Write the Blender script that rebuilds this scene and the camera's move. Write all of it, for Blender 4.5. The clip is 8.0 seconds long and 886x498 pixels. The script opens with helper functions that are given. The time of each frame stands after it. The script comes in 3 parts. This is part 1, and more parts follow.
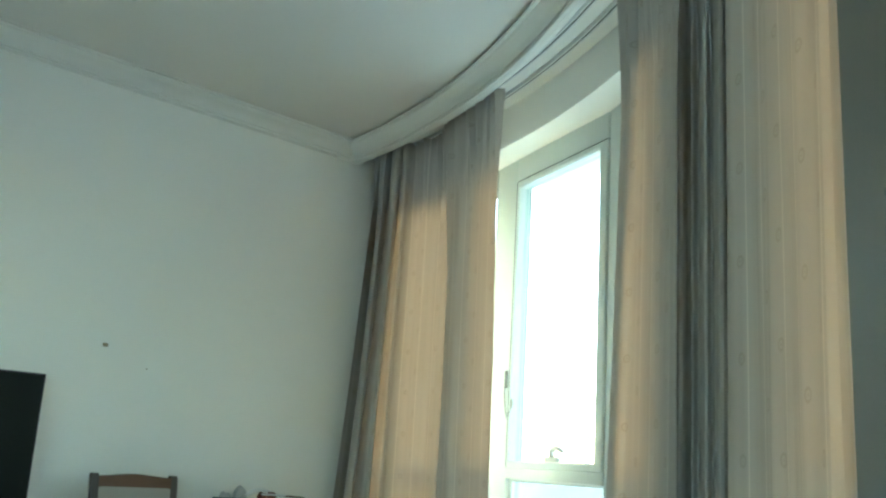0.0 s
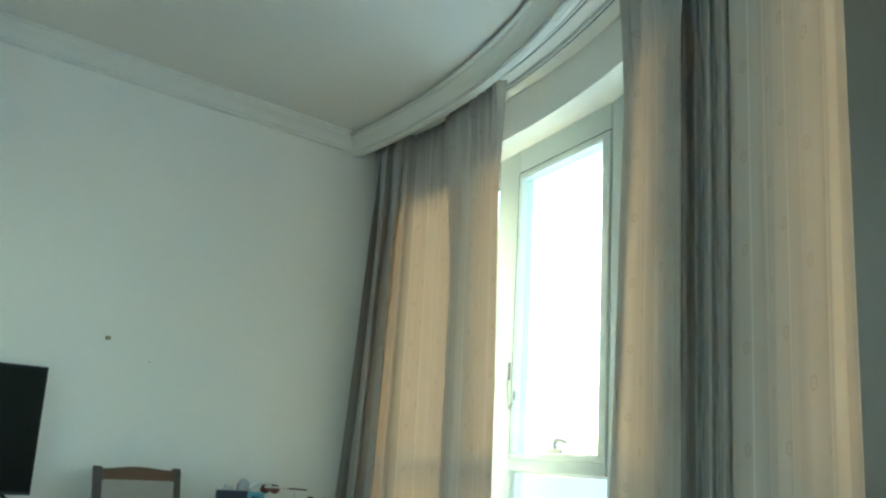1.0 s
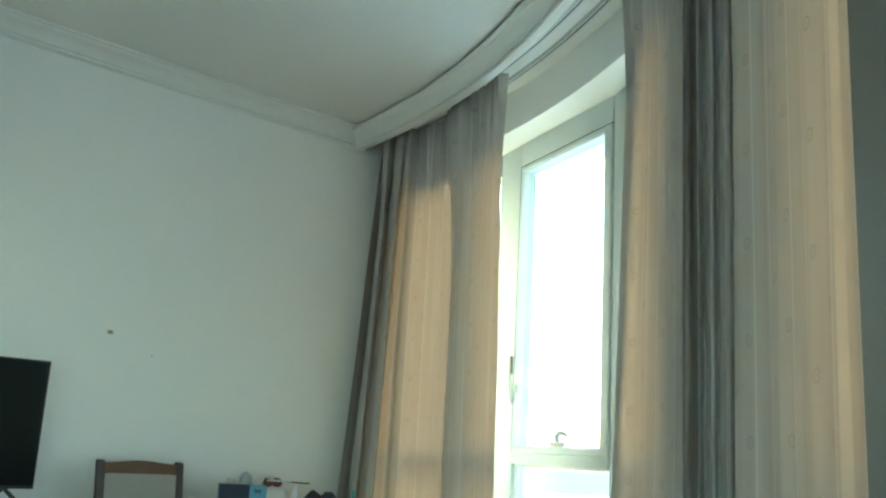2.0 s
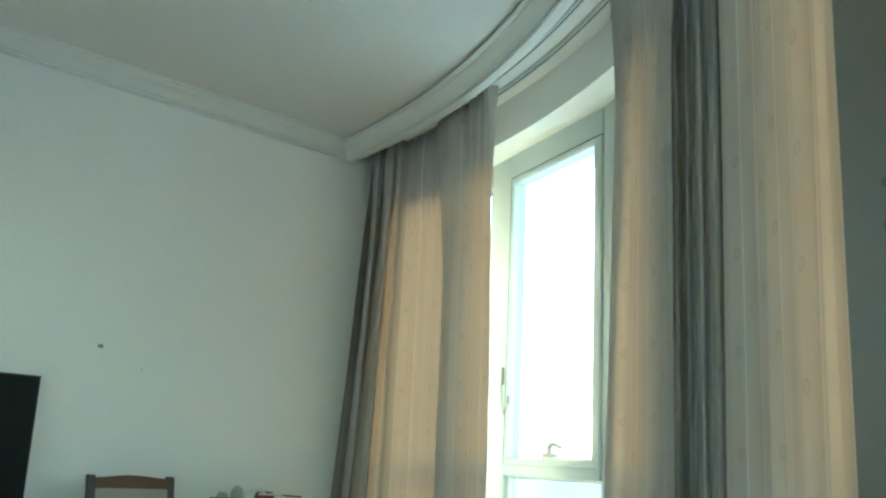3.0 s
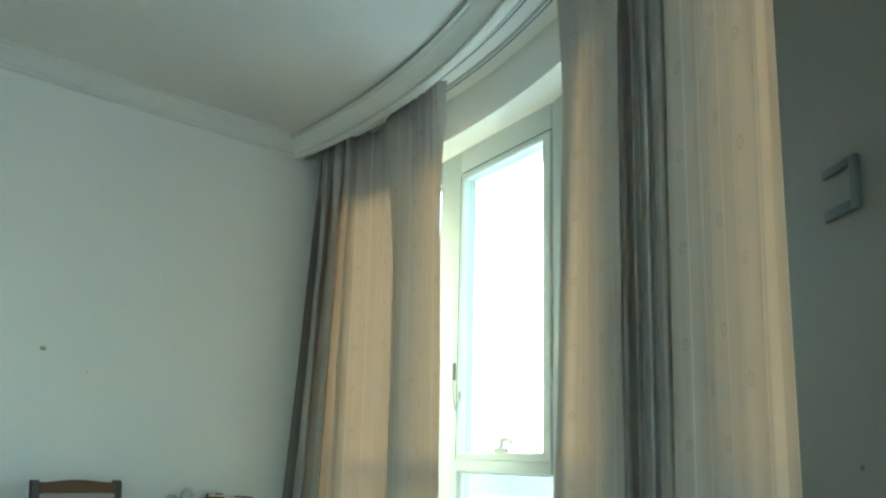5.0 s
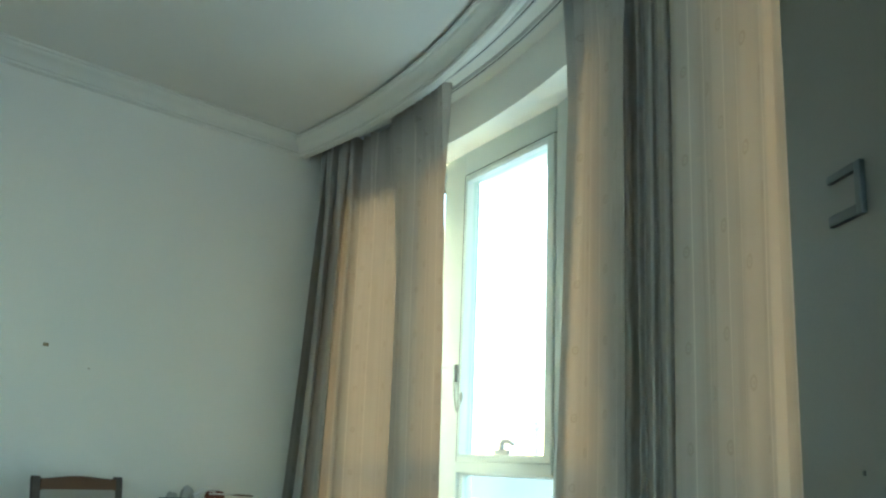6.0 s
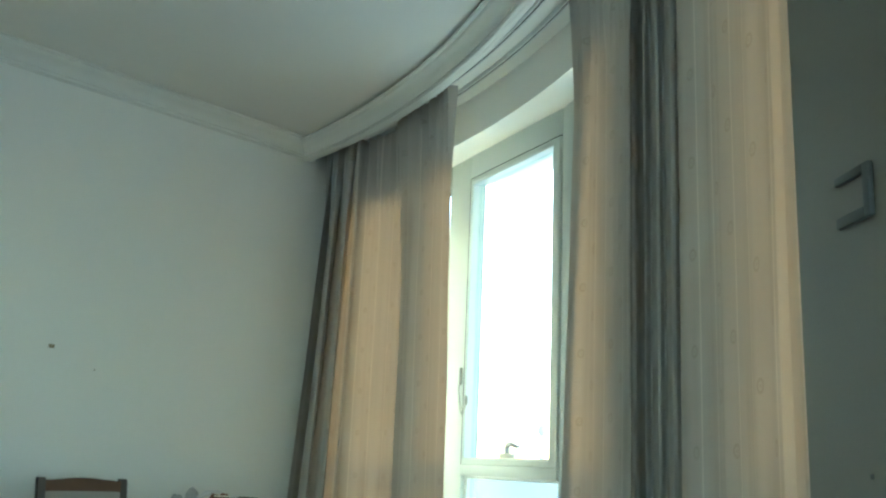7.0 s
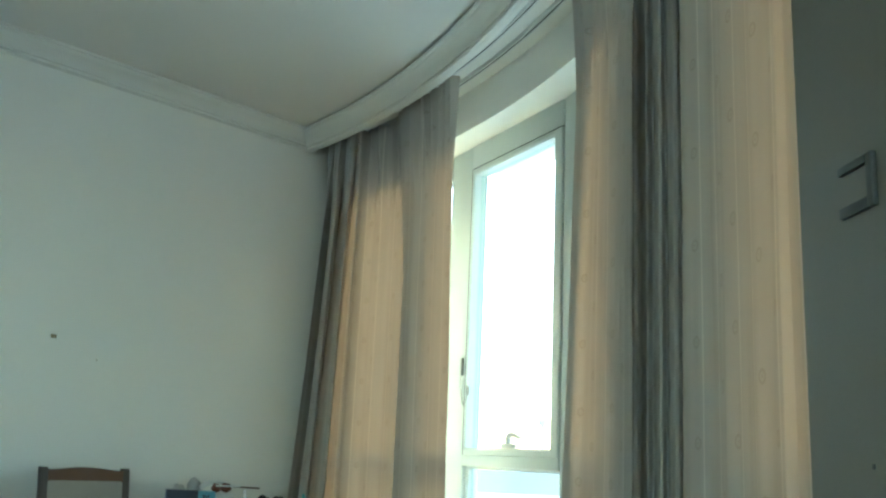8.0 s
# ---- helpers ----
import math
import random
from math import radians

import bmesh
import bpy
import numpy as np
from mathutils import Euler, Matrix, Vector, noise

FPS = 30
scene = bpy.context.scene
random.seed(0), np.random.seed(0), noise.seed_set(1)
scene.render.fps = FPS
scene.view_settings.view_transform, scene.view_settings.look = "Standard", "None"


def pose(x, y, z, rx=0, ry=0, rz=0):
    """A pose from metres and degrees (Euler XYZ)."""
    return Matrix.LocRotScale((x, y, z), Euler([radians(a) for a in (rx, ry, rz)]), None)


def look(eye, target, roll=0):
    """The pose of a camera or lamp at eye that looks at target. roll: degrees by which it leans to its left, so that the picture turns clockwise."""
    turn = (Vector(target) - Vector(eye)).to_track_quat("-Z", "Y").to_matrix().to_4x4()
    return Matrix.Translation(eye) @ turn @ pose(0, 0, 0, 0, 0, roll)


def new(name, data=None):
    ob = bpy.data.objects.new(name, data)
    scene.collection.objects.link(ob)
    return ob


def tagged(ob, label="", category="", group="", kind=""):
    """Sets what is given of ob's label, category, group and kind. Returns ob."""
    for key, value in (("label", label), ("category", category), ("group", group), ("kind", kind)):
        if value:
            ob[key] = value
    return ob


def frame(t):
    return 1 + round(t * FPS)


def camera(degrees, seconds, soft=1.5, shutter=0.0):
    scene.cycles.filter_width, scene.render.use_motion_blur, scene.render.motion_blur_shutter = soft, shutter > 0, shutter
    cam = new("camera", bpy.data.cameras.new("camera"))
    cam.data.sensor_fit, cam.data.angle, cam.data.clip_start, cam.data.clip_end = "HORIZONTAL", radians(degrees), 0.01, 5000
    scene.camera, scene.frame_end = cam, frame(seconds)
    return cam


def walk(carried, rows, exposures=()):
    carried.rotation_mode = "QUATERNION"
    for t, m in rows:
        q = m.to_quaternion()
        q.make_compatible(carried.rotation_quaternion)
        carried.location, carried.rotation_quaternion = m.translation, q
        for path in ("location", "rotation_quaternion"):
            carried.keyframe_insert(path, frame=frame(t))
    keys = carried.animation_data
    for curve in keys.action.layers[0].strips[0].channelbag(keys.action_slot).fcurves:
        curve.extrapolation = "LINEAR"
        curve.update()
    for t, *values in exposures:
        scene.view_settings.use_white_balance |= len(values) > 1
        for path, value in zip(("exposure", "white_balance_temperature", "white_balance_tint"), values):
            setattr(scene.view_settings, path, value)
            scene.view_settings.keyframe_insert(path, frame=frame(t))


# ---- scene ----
# 51.3 degrees across; eye height 1.12 m; the left wall runs along x at y = 4.586
cam = camera(51.3, 8.0, soft=2.3)
EYE = 1.12


def row(t, yaw, pitch, roll, dx, dy, dz):
    return t, pose(dx, dy, EYE + dz, 90 + pitch, 0, yaw) @ pose(0, 0, 0, 0, 0, roll)


PATH = [
    row(0.0, -41.60, 13.30, 3.50, 0.000, 0.000, 0.000),
    row(0.5, -41.56, 13.19, 3.41, 0.004, 0.006, -0.003),
    row(1.0, -41.54, 12.91, 3.30, 0.003, 0.010, -0.008),
    row(1.5, -41.43, 12.65, 3.28, 0.004, 0.012, -0.010),
    row(1.7, -41.42, 12.52, 3.26, 0.004, 0.012, -0.010),
    row(2.8, -41.72, 12.98, 2.95, 0.002, 0.010, -0.005),
    row(3.0, -41.98, 13.20, 2.79, 0.001, 0.008, -0.003),
    row(3.5, -42.84, 13.64, 2.10, 0.002, 0.006, -0.003),
    row(4.0, -43.87, 13.49, 1.53, 0.008, 0.002, 0.008),
    row(4.5, -44.88, 13.32, 1.30, 0.012, 0.009, 0.004),
    row(4.7, -45.06, 13.20, 1.32, 0.012, 0.010, 0.003),
    row(5.8, -44.97, 12.98, 2.10, 0.008, 0.011, -0.002),
    row(6.0, -44.93, 13.16, 2.25, 0.007, 0.011, -0.002),
    row(6.5, -44.64, 13.40, 2.46, 0.009, 0.010, -0.003),
    row(7.0, -44.58, 13.37, 2.50, 0.009, 0.014, -0.005),
    row(7.5, -44.47, 13.12, 2.54, 0.012, 0.016, -0.008),
    row(8.0, -44.51, 12.80, 2.57, 0.010, 0.016, -0.006),
]
STOPS, KELVIN, TINT = 3.72, 5430, 4
walk(cam, PATH, [(t, STOPS + d, KELVIN, TINT) for t, d in ((0.0, 0.23), (1.7, 0.25), (3.5, 0.22), (4.7, 0.20), (5.8, 0.0), (8.0, 0.02))])

# ---- daylight ----
SUN_AZ, SUN_EL = 0.0, 13.0     # where the sun stands, degrees from +x towards +y, and above the horizon
world = bpy.data.worlds.new("sky")
scene.world = world
world.use_nodes = True
wn = world.node_tree.nodes
sky = wn.new("ShaderNodeTexSky")
sky.sky_type = "NISHITA"
sky.sun_disc = False
sky.sun_elevation = radians(SUN_EL)
sky.sun_rotation = radians(90 - SUN_AZ)
sky.dust_density = 2.5
sky.air_density = 1.0
world.node_tree.links.new(sky.outputs[0], wn["Background"].inputs[0])
wn["Background"].inputs[1].default_value = 0.15

sun_data = bpy.data.lights.new("sun", "SUN")
sun_data.energy = 0.32
sun_data.angle = radians(38.0)
sun_data.color = (1.0, 0.74, 0.48)
sun = new("sun", sun_data)
sa, se = radians(SUN_AZ), radians(SUN_EL)
sun.matrix_world = look((30 * math.cos(sa) * math.cos(se), 30 * math.sin(sa) * math.cos(se), 30 * math.sin(se)), (0, 0, 0))


# ---- materials ----
def material(name, colour, rough=0.6, metal=0.0, vary=0.06, scale=6.0, fine=90.0, bump=0.05, bump_dist=0.002,
             sheen=0.0, spec=0.5, tint=None, stretch=(1, 1, 1)):
    """Principled surface with large stains and fine grain, sized in metres."""
    m = bpy.data.materials.new(name)
    m.use_nodes = True
    nt = m.node_tree
    N, L = nt.nodes, nt.links
    b = N["Principled BSDF"]
    b.inputs["Metallic"].default_value = metal
    b.inputs["Specular IOR Level"].default_value = spec
    b.inputs["Sheen Weight"].default_value = sheen
    co = N.new("ShaderNodeTexCoord")
    mp = N.new("ShaderNodeMapping")
    mp.inputs["Scale"].default_value = stretch
    L.new(co.outputs["Object"], mp.inputs[0])
    n1 = N.new("ShaderNodeTexNoise")
    n1.inputs["Scale"].default_value = scale
    n1.inputs["Detail"].default_value = 6
    n2 = N.new("ShaderNodeTexNoise")
    n2.inputs["Scale"].default_value = fine
    n2.inputs["Detail"].default_value = 4
    for n in (n1, n2):
        L.new(mp.outputs[0], n.inputs["Vector"])
    mix = N.new("ShaderNodeMix")
    mix.data_type = "RGBA"
    c = colour
    t = tint or tuple(v * (1 - 2.2 * vary) for v in c)
    mix.inputs[6].default_value = (*t, 1)
    mix.inputs[7].default_value = (*[min(1, v * (1 + vary)) for v in c], 1)
    add = N.new("ShaderNodeMath")
    add.operation = "MULTIPLY_ADD"
    add.inputs[1].default_value = 0.35
    L.new(n2.outputs["Fac"], add.inputs[0])
    half = N.new("ShaderNodeMath")
    half.operation = "MULTIPLY"
    half.inputs[1].default_value = 0.65
    L.new(n1.outputs["Fac"], half.inputs[0])
    L.new(half.outputs[0], add.inputs[2])
    L.new(add.outputs[0], mix.inputs[0])
    L.new(mix.outputs[2], b.inputs["Base Color"])
    rr = N.new("ShaderNodeMapRange")
    rr.inputs[3].default_value = max(0.02, rough - 0.08)
    rr.inputs[4].default_value = min(1, rough + 0.08)
    L.new(n1.outputs["Fac"], rr.inputs[0])
    L.new(rr.outputs[0], b.inputs["Roughness"])
    if bump:
        bp = N.new("ShaderNodeBump")
        bp.inputs["Strength"].default_value = bump
        bp.inputs["Distance"].default_value = bump_dist
        L.new(n2.outputs["Fac"], bp.inputs["Height"])
        L.new(bp.outputs[0], b.inputs["Normal"])
    return m


WALL = material("wall_paint", (0.82, 0.82, 0.765), 0.75, vary=0.025, scale=1.6, fine=160, bump=0.12)
# the east wall's shade is put into this colour, far darker than WALL
SHADED_WALL = material("wall_paint_shade_in_colour", (0.21, 0.206, 0.172), 0.6, vary=0.05, scale=3, fine=180, bump=0.15)
CEIL = material("ceiling_paint", (0.70, 0.695, 0.645), 0.85, vary=0.02, scale=1.2, fine=120, bump=0.08)
PLASTER = material("plaster_moulding", (0.73, 0.735, 0.68), 0.6, vary=0.03, scale=5, fine=140, bump=0.06)
FRAME = material("window_frame_coating", (0.47, 0.54, 0.53), 0.38, vary=0.03, scale=4, fine=200, bump=0.03)
RAIL = material("curtain_rail_white", (0.62, 0.63, 0.61), 0.4, vary=0.05, scale=8)
# rubber of the seals; its black also stands in for shade in gaps and slots
GROOVE = material("seal_rubber_and_gap_shade", (0.03, 0.035, 0.035), 0.7, vary=0.1)
CHAIN = material("pale_grey_metal", (0.22, 0.24, 0.23), 0.45, metal=0.1, vary=0.06, scale=20, fine=300, bump=0.03)
METAL = material("grey_satin_metal", (0.42, 0.44, 0.43), 0.42, metal=0.3, vary=0.08, scale=20, fine=300, bump=0.04)
BRACKET = material("dull_grey_metal", (0.13, 0.14, 0.135), 0.5, metal=0.4, vary=0.08, scale=20, fine=300, bump=0.04)
FLOOR = material("floor_tile", (0.46, 0.44, 0.40), 0.35, vary=0.08, scale=1.5, fine=40)
WOOD = material("dark_walnut", (0.125, 0.062, 0.030), 0.5, spec=0.25, vary=0.22, scale=5, fine=60, stretch=(1, 6, 6), bump=0.1)
WOOD_DARK = material("worn_dark_wood", (0.075, 0.06, 0.048), 0.5, spec=0.3, vary=0.2, scale=8, fine=70, stretch=(6, 6, 1), bump=0.1)
UPHOLSTERY = material("grey_beige_weave", (0.33, 0.30, 0.25), 0.9, vary=0.08, scale=9, fine=380, bump=0.35, sheen=0.2)
BLACK = material("black_plastic", (0.014, 0.016, 0.016), 0.35, vary=0.1, scale=10, fine=300, bump=0.04)
SCREEN = material("screen_glass", (0.010, 0.013, 0.012), 0.5, spec=0.05, vary=0.1, scale=2, bump=0)
NAVY = material("navy_card", (0.018, 0.026, 0.05), 0.5, vary=0.12, scale=12)
BLUE = material("light_blue_card", (0.13, 0.36, 0.48), 0.5, vary=0.08, scale=12)
WHITE = material("white_plastic", (0.72, 0.74, 0.73), 0.4, vary=0.05, scale=10)
PAPER = material("grey_white_tissue", (0.50, 0.51, 0.50), 0.9, vary=0.10, scale=14, fine=120, bump=0.3)
BROWN = material("red_brown_wrap", (0.17, 0.055, 0.03), 0.45, vary=0.2, scale=25)
PEN = material("brown_pencil", (0.10, 0.055, 0.035), 0.5, vary=0.15, scale=30)
DARK = material("dark_cloth", (0.028, 0.03, 0.04), 0.9, vary=0.2, scale=20, fine=260, bump=0.3)
CYAN = material("turquoise_plastic", (0.10, 0.42, 0.42), 0.35, vary=0.06, scale=12)
TABLE = material("table_wood", (0.28, 0.17, 0.10), 0.4, vary=0.2, scale=4, fine=60, stretch=(1, 8, 8), bump=0.08)
TAPE = material("tan_tape", (0.34, 0.27, 0.16), 0.7, vary=0.25, scale=60)
SAND = material("pale_sand", (0.45, 0.44, 0.41), 0.9, vary=0.08, scale=0.004, fine=0.03, bump=0)
# distance haze is put into the colour of sea and tower, both made paler
SEA = material("hazy_sea", (0.26, 0.265, 0.225), 0.9, spec=0.0, vary=0.10, scale=0.003, fine=0.02, bump=0)
CONCRETE = material("haze_pale_concrete", (0.80, 0.76, 0.72), 0.8, spec=0.0, vary=0.1, scale=0.05, fine=0.5, bump=0)


def glass_material():
    m = bpy.data.materials.new("green_tinted_glass")
    m.use_nodes = True
    N, L = m.node_tree.nodes, m.node_tree.links
    N.remove(N["Principled BSDF"])
    tr = N.new("ShaderNodeBsdfTransparent")
    tr.inputs[0].default_value = (0.87, 0.945, 0.925, 1)
    gl = N.new("ShaderNodeBsdfGlossy")
    gl.inputs["Roughness"].default_value = 0.02
    mix = N.new("ShaderNodeMixShader")
    mix.inputs[0].default_value = 0.05
    L.new(tr.outputs[0], mix.inputs[1])
    L.new(gl.outputs[0], mix.inputs[2])
    L.new(mix.outputs[0], N["Material Output"].inputs[0])
    return m


GLASS = glass_material()


def fabric_material():
    """Cream curtain cloth: vertical stripes, lit fold ridges painted as pale lines, small embroidered rings, woven
    grain; lets light through.
    """
    m = bpy.data.materials.new("striped_curtain_cloth")
    m.use_nodes = True
    N, L = m.node_tree.nodes, m.node_tree.links
    N.remove(N["Principled BSDF"])

    def math_node(op, a, b=None, c=None):
        n = N.new("ShaderNodeMath")
        n.operation = op
        for i, v in enumerate((a, b, c)):
            if v is None:
                continue
            if isinstance(v, (int, float)):
                n.inputs[i].default_value = v
            else:
                L.new(v, n.inputs[i])
        return n.outputs[0]

    uv = N.new("ShaderNodeUVMap")
    sep = N.new("ShaderNodeSeparateXYZ")
    L.new(uv.outputs[0], sep.inputs[0])
    u, v = sep.outputs[0], sep.outputs[1]
    # broad tonal stripes
    st = N.new("ShaderNodeTexNoise")
    st.noise_dimensions = "1D"
    st.inputs["Scale"].default_value = 17
    st.inputs["Detail"].default_value = 3
    L.new(u, st.inputs["W"])
    # fine weave, drawn out along the threads
    cb = N.new("ShaderNodeCombineXYZ")
    L.new(math_node("MULTIPLY", u, 420.0), cb.inputs[0])
    L.new(math_node("MULTIPLY", v, 60.0), cb.inputs[1])
    weave = N.new("ShaderNodeTexNoise")
    weave.inputs["Scale"].default_value = 1.0
    weave.inputs["Detail"].default_value = 3
    L.new(cb.outputs[0], weave.inputs["Vector"])
    # lit fold ridges painted as thin pale lines in pairs, 0.11 apart, every 0.27 m
    phase = math_node("MULTIPLY", math_node("FRACT", math_node("DIVIDE", u, 0.27)), 0.27)

    def near(at, half):
        return math_node("LESS_THAN", math_node("ABSOLUTE", math_node("SUBTRACT", phase, at)), half)

    thin = math_node("MAXIMUM", near(0.05, 0.0022), near(0.16, 0.0018))

    # embroidered rings between the stripes, in two columns half a step apart
    def ring_radius(at, shift):
        du = math_node("SUBTRACT", phase, at)
        dv = math_node("MULTIPLY", math_node("SUBTRACT", math_node("FRACT", math_node("ADD", math_node("DIVIDE", v, 0.235), shift)), 0.5), 0.235)
        return math_node("SQRT", math_node("ADD", math_node("MULTIPLY", du, du), math_node("MULTIPLY", dv, dv)))

    r = math_node("MINIMUM", ring_radius(0.20, 0.0), ring_radius(0.025, 0.5))
    ring = math_node("LESS_THAN", math_node("ABSOLUTE", math_node("SUBTRACT", r, 0.0125)), 0.0035)
    dot = math_node("LESS_THAN", r, 0.004)
    motif = math_node("MAXIMUM", ring, dot)
    col = N.new("ShaderNodeValToRGB")
    e = col.color_ramp.elements
    e[0].position, e[0].color = 0.12, (0.46, 0.445, 0.405, 1)
    e[1].position, e[1].color = 0.88, (0.55, 0.535, 0.49, 1)
    L.new(math_node("ADD", math_node("MULTIPLY", st.outputs["Fac"], 0.75), math_node("MULTIPLY", weave.outputs["Fac"], 0.25)), col.inputs[0])
    mark = N.new("ShaderNodeMix")
    mark.data_type = "RGBA"
    L.new(math_node("MULTIPLY", motif, 0.38), mark.inputs[0])
    L.new(col.outputs[0], mark.inputs[6])
    mark.inputs[7].default_value = (0.34, 0.30, 0.23, 1)
    ridge_light = N.new("ShaderNodeMix")
    ridge_light.data_type = "RGBA"
    L.new(math_node("MULTIPLY", thin, 0.5), ridge_light.inputs[0])
    L.new(mark.outputs[2], ridge_light.inputs[6])
    ridge_light.inputs[7].default_value = (0.82, 0.79, 0.71, 1)
    bp = N.new("ShaderNodeBump")
    bp.inputs["Strength"].default_value = 0.25
    bp.inputs["Distance"].default_value = 0.002
    L.new(math_node("ADD", weave.outputs["Fac"], math_node("MULTIPLY", motif, 1.5)), bp.inputs["Height"])
    di = N.new("ShaderNodeBsdfDiffuse")
    L.new(ridge_light.outputs[2], di.inputs["Color"])
    L.new(bp.outputs[0], di.inputs["Normal"])
    tl = N.new("ShaderNodeBsdfTranslucent")
    warm = N.new("ShaderNodeMix")
    warm.data_type = "RGBA"
    warm.blend_type = "MULTIPLY"
    warm.inputs[0].default_value = 1.0
    L.new(ridge_light.outputs[2], warm.inputs[6])
    warm.inputs[7].default_value = (1.0, 0.695, 0.47, 1)
    L.new(warm.outputs[2], tl.inputs["Color"])
    mix = N.new("ShaderNodeMixShader")
    mix.inputs[0].default_value = 0.062
    L.new(di.outputs[0], mix.inputs[1])
    L.new(tl.outputs[0], mix.inputs[2])
    L.new(mix.outputs[0], N["Material Output"].inputs[0])
    return m


FABRIC = fabric_material()


# ---- mesh helpers ----
def mesh_object(name, bm, mat, smooth=True, angle=35):
    bmesh.ops.recalc_face_normals(bm, faces=bm.faces)
    me = bpy.data.meshes.new(name)
    for f in bm.faces:
        f.smooth = smooth
    if smooth:
        for e in bm.edges:
            if len(e.link_faces) == 2 and e.calc_face_angle(0) > radians(angle):
                e.smooth = False
    bm.to_mesh(me)
    bm.free()
    me.materials.append(mat)
    return new(name, me)


def part(name, bm, mat, parent, label="", smooth=True):
    ob = mesh_object(name, bm, mat, smooth)
    ob.parent = parent
    if label:
        tagged(ob, label)
    return ob


def box(bm, x0, x1, y0, y1, z0, z1, bevel=0.0, seg=2, m=None):
    """Adds one (bevelled) block to bm."""
    made = bmesh.ops.create_cube(bm, size=1.0)["verts"]
    bmesh.ops.transform(bm, verts=made, matrix=Matrix.Translation(((x0 + x1) / 2, (y0 + y1) / 2, (z0 + z1) / 2)) @ Matrix.Diagonal((x1 - x0, y1 - y0, z1 - z0, 1)))
    if bevel:
        edges = list({e for v in made for e in v.link_edges})
        res = bmesh.ops.bevel(bm, geom=edges, offset=bevel, segments=seg, affect="EDGES", profile=0.5)
        made = list({v for f in res["faces"] for v in f.verts} | {v for v in made if v.is_valid})
    if m is not None:
        bmesh.ops.transform(bm, verts=[v for v in made if v.is_valid], matrix=m)
    return bm


def block(*a, **k):
    return box(bmesh.new(), *a, **k)


def tube(bm, pts, rad, n=10):
    """A round bar along a polyline; rad: one radius or one a point."""
    pts = [Vector(p) for p in pts]
    rads = rad if isinstance(rad, (list, tuple)) else [rad] * len(pts)
    rings = []
    side = None
    for i, p in enumerate(pts):
        d = (pts[min(i + 1, len(pts) - 1)] - pts[max(i - 1, 0)]).normalized()
        if side is None:
            side = d.orthogonal().normalized()
        side = (side - d * side.dot(d)).normalized()
        up = d.cross(side)
        rings.append([bm.verts.new(p + rads[i] * (math.cos(2 * math.pi * k / n) * side + math.sin(2 * math.pi * k / n) * up)) for k in range(n)])
    for a, b in zip(rings, rings[1:]):
        for k in range(n):
            bm.faces.new((a[k], a[(k + 1) % n], b[(k + 1) % n], b[k]))
    bm.faces.new(rings[0][::-1])
    bm.faces.new(rings[-1])
    return bm


def sweep(bm, stations):
    """Joins closed profiles (lists of points, one a station) into one capped solid."""
    rings = [[bm.verts.new(p) for p in s] for s in stations]
    n = len(rings[0])
    for a, b in zip(rings, rings[1:]):
        for k in range(n):
            bm.faces.new((a[k], a[(k + 1) % n], b[(k + 1) % n], b[k]))
    bm.faces.new(rings[0][::-1])
    bm.faces.new(rings[-1])
    return bm


# ---- the room's plan ----
CX, CY = -2.2, 4.85             # centre of the bowed window wall
R_IN, R_OUT = 5.80, 6.12        # its faces
YN = 4.586                      # face of the plain wall
CEILING = 3.075
LINTEL, SILL = 2.845, 0.32
A_END = -58.0                   # the bow ends, the straight wall begins


def polar(r, a, z=0.0):
    return Vector((CX + r * math.cos(radians(a)), CY + r * math.sin(radians(a)), z))


def arc_solid(profile, a0, a1, n):
    """Sweeps a closed profile of (radius, height) round the bow's centre."""
    return sweep(bmesh.new(), [[polar(r, a0 + (a1 - a0) * i / n, z) for r, z in profile] for i in range(n + 1)])


def structure(name, bm, mat, label, category, smooth=True):
    return tagged(mesh_object(name, bm, mat, smooth), label, category, kind="structure")


b = bmesh.new()
rim = [(-6.8, YN + 0.1), (3.7, YN + 0.1)] + [tuple(polar(R_IN + 0.1, a)[:2]) for a in range(-3, -59, -3)] + [(-1.15, -2.75), (-6.8, -2.75)]
sweep(b, [[(x, y, z) for x, y in rim] for z in (-0.15, 0.0)])
structure("floor", b, FLOOR, "pale stone-coloured floor of the room", "floor")
structure("ceiling", block(-6.9, 4.6, -2.9, 4.9, CEILING, CEILING + 0.2), CEIL, "flat off-white painted plaster ceiling", "ceiling")
structure("wall_north", block(-6.7, 3.75, YN, YN + 0.2, 0, CEILING), WALL, "plain off-white painted wall with a few marks", "wall")
structure("wall_west", block(-6.9, -6.7, -2.8, YN, 0, CEILING), WALL, "plain off-white painted wall", "wall")

# bowed wall: band above and below the ribbon of windows, corner pier
structure("wall_bow_lintel", arc_solid([(R_IN, LINTEL), (R_IN, CEILING), (R_OUT, CEILING), (R_OUT, LINTEL)], -2.2, A_END, 72), WALL,
          "curved off-white lintel above the bow window", "wall")
structure("wall_bow_parapet", arc_solid([(R_IN, 0), (R_IN, SILL), (R_OUT, SILL), (R_OUT, 0)], -2.2, A_END, 72), WALL,
          "curved low off-white parapet below the bow window", "wall")
structure("wall_bow_pier", arc_solid([(R_IN, SILL), (R_IN, LINTEL), (R_OUT, LINTEL), (R_OUT, SILL)], -2.2, -4.7, 10), WALL,
          "off-white pier in the corner beside the bow window", "wall")

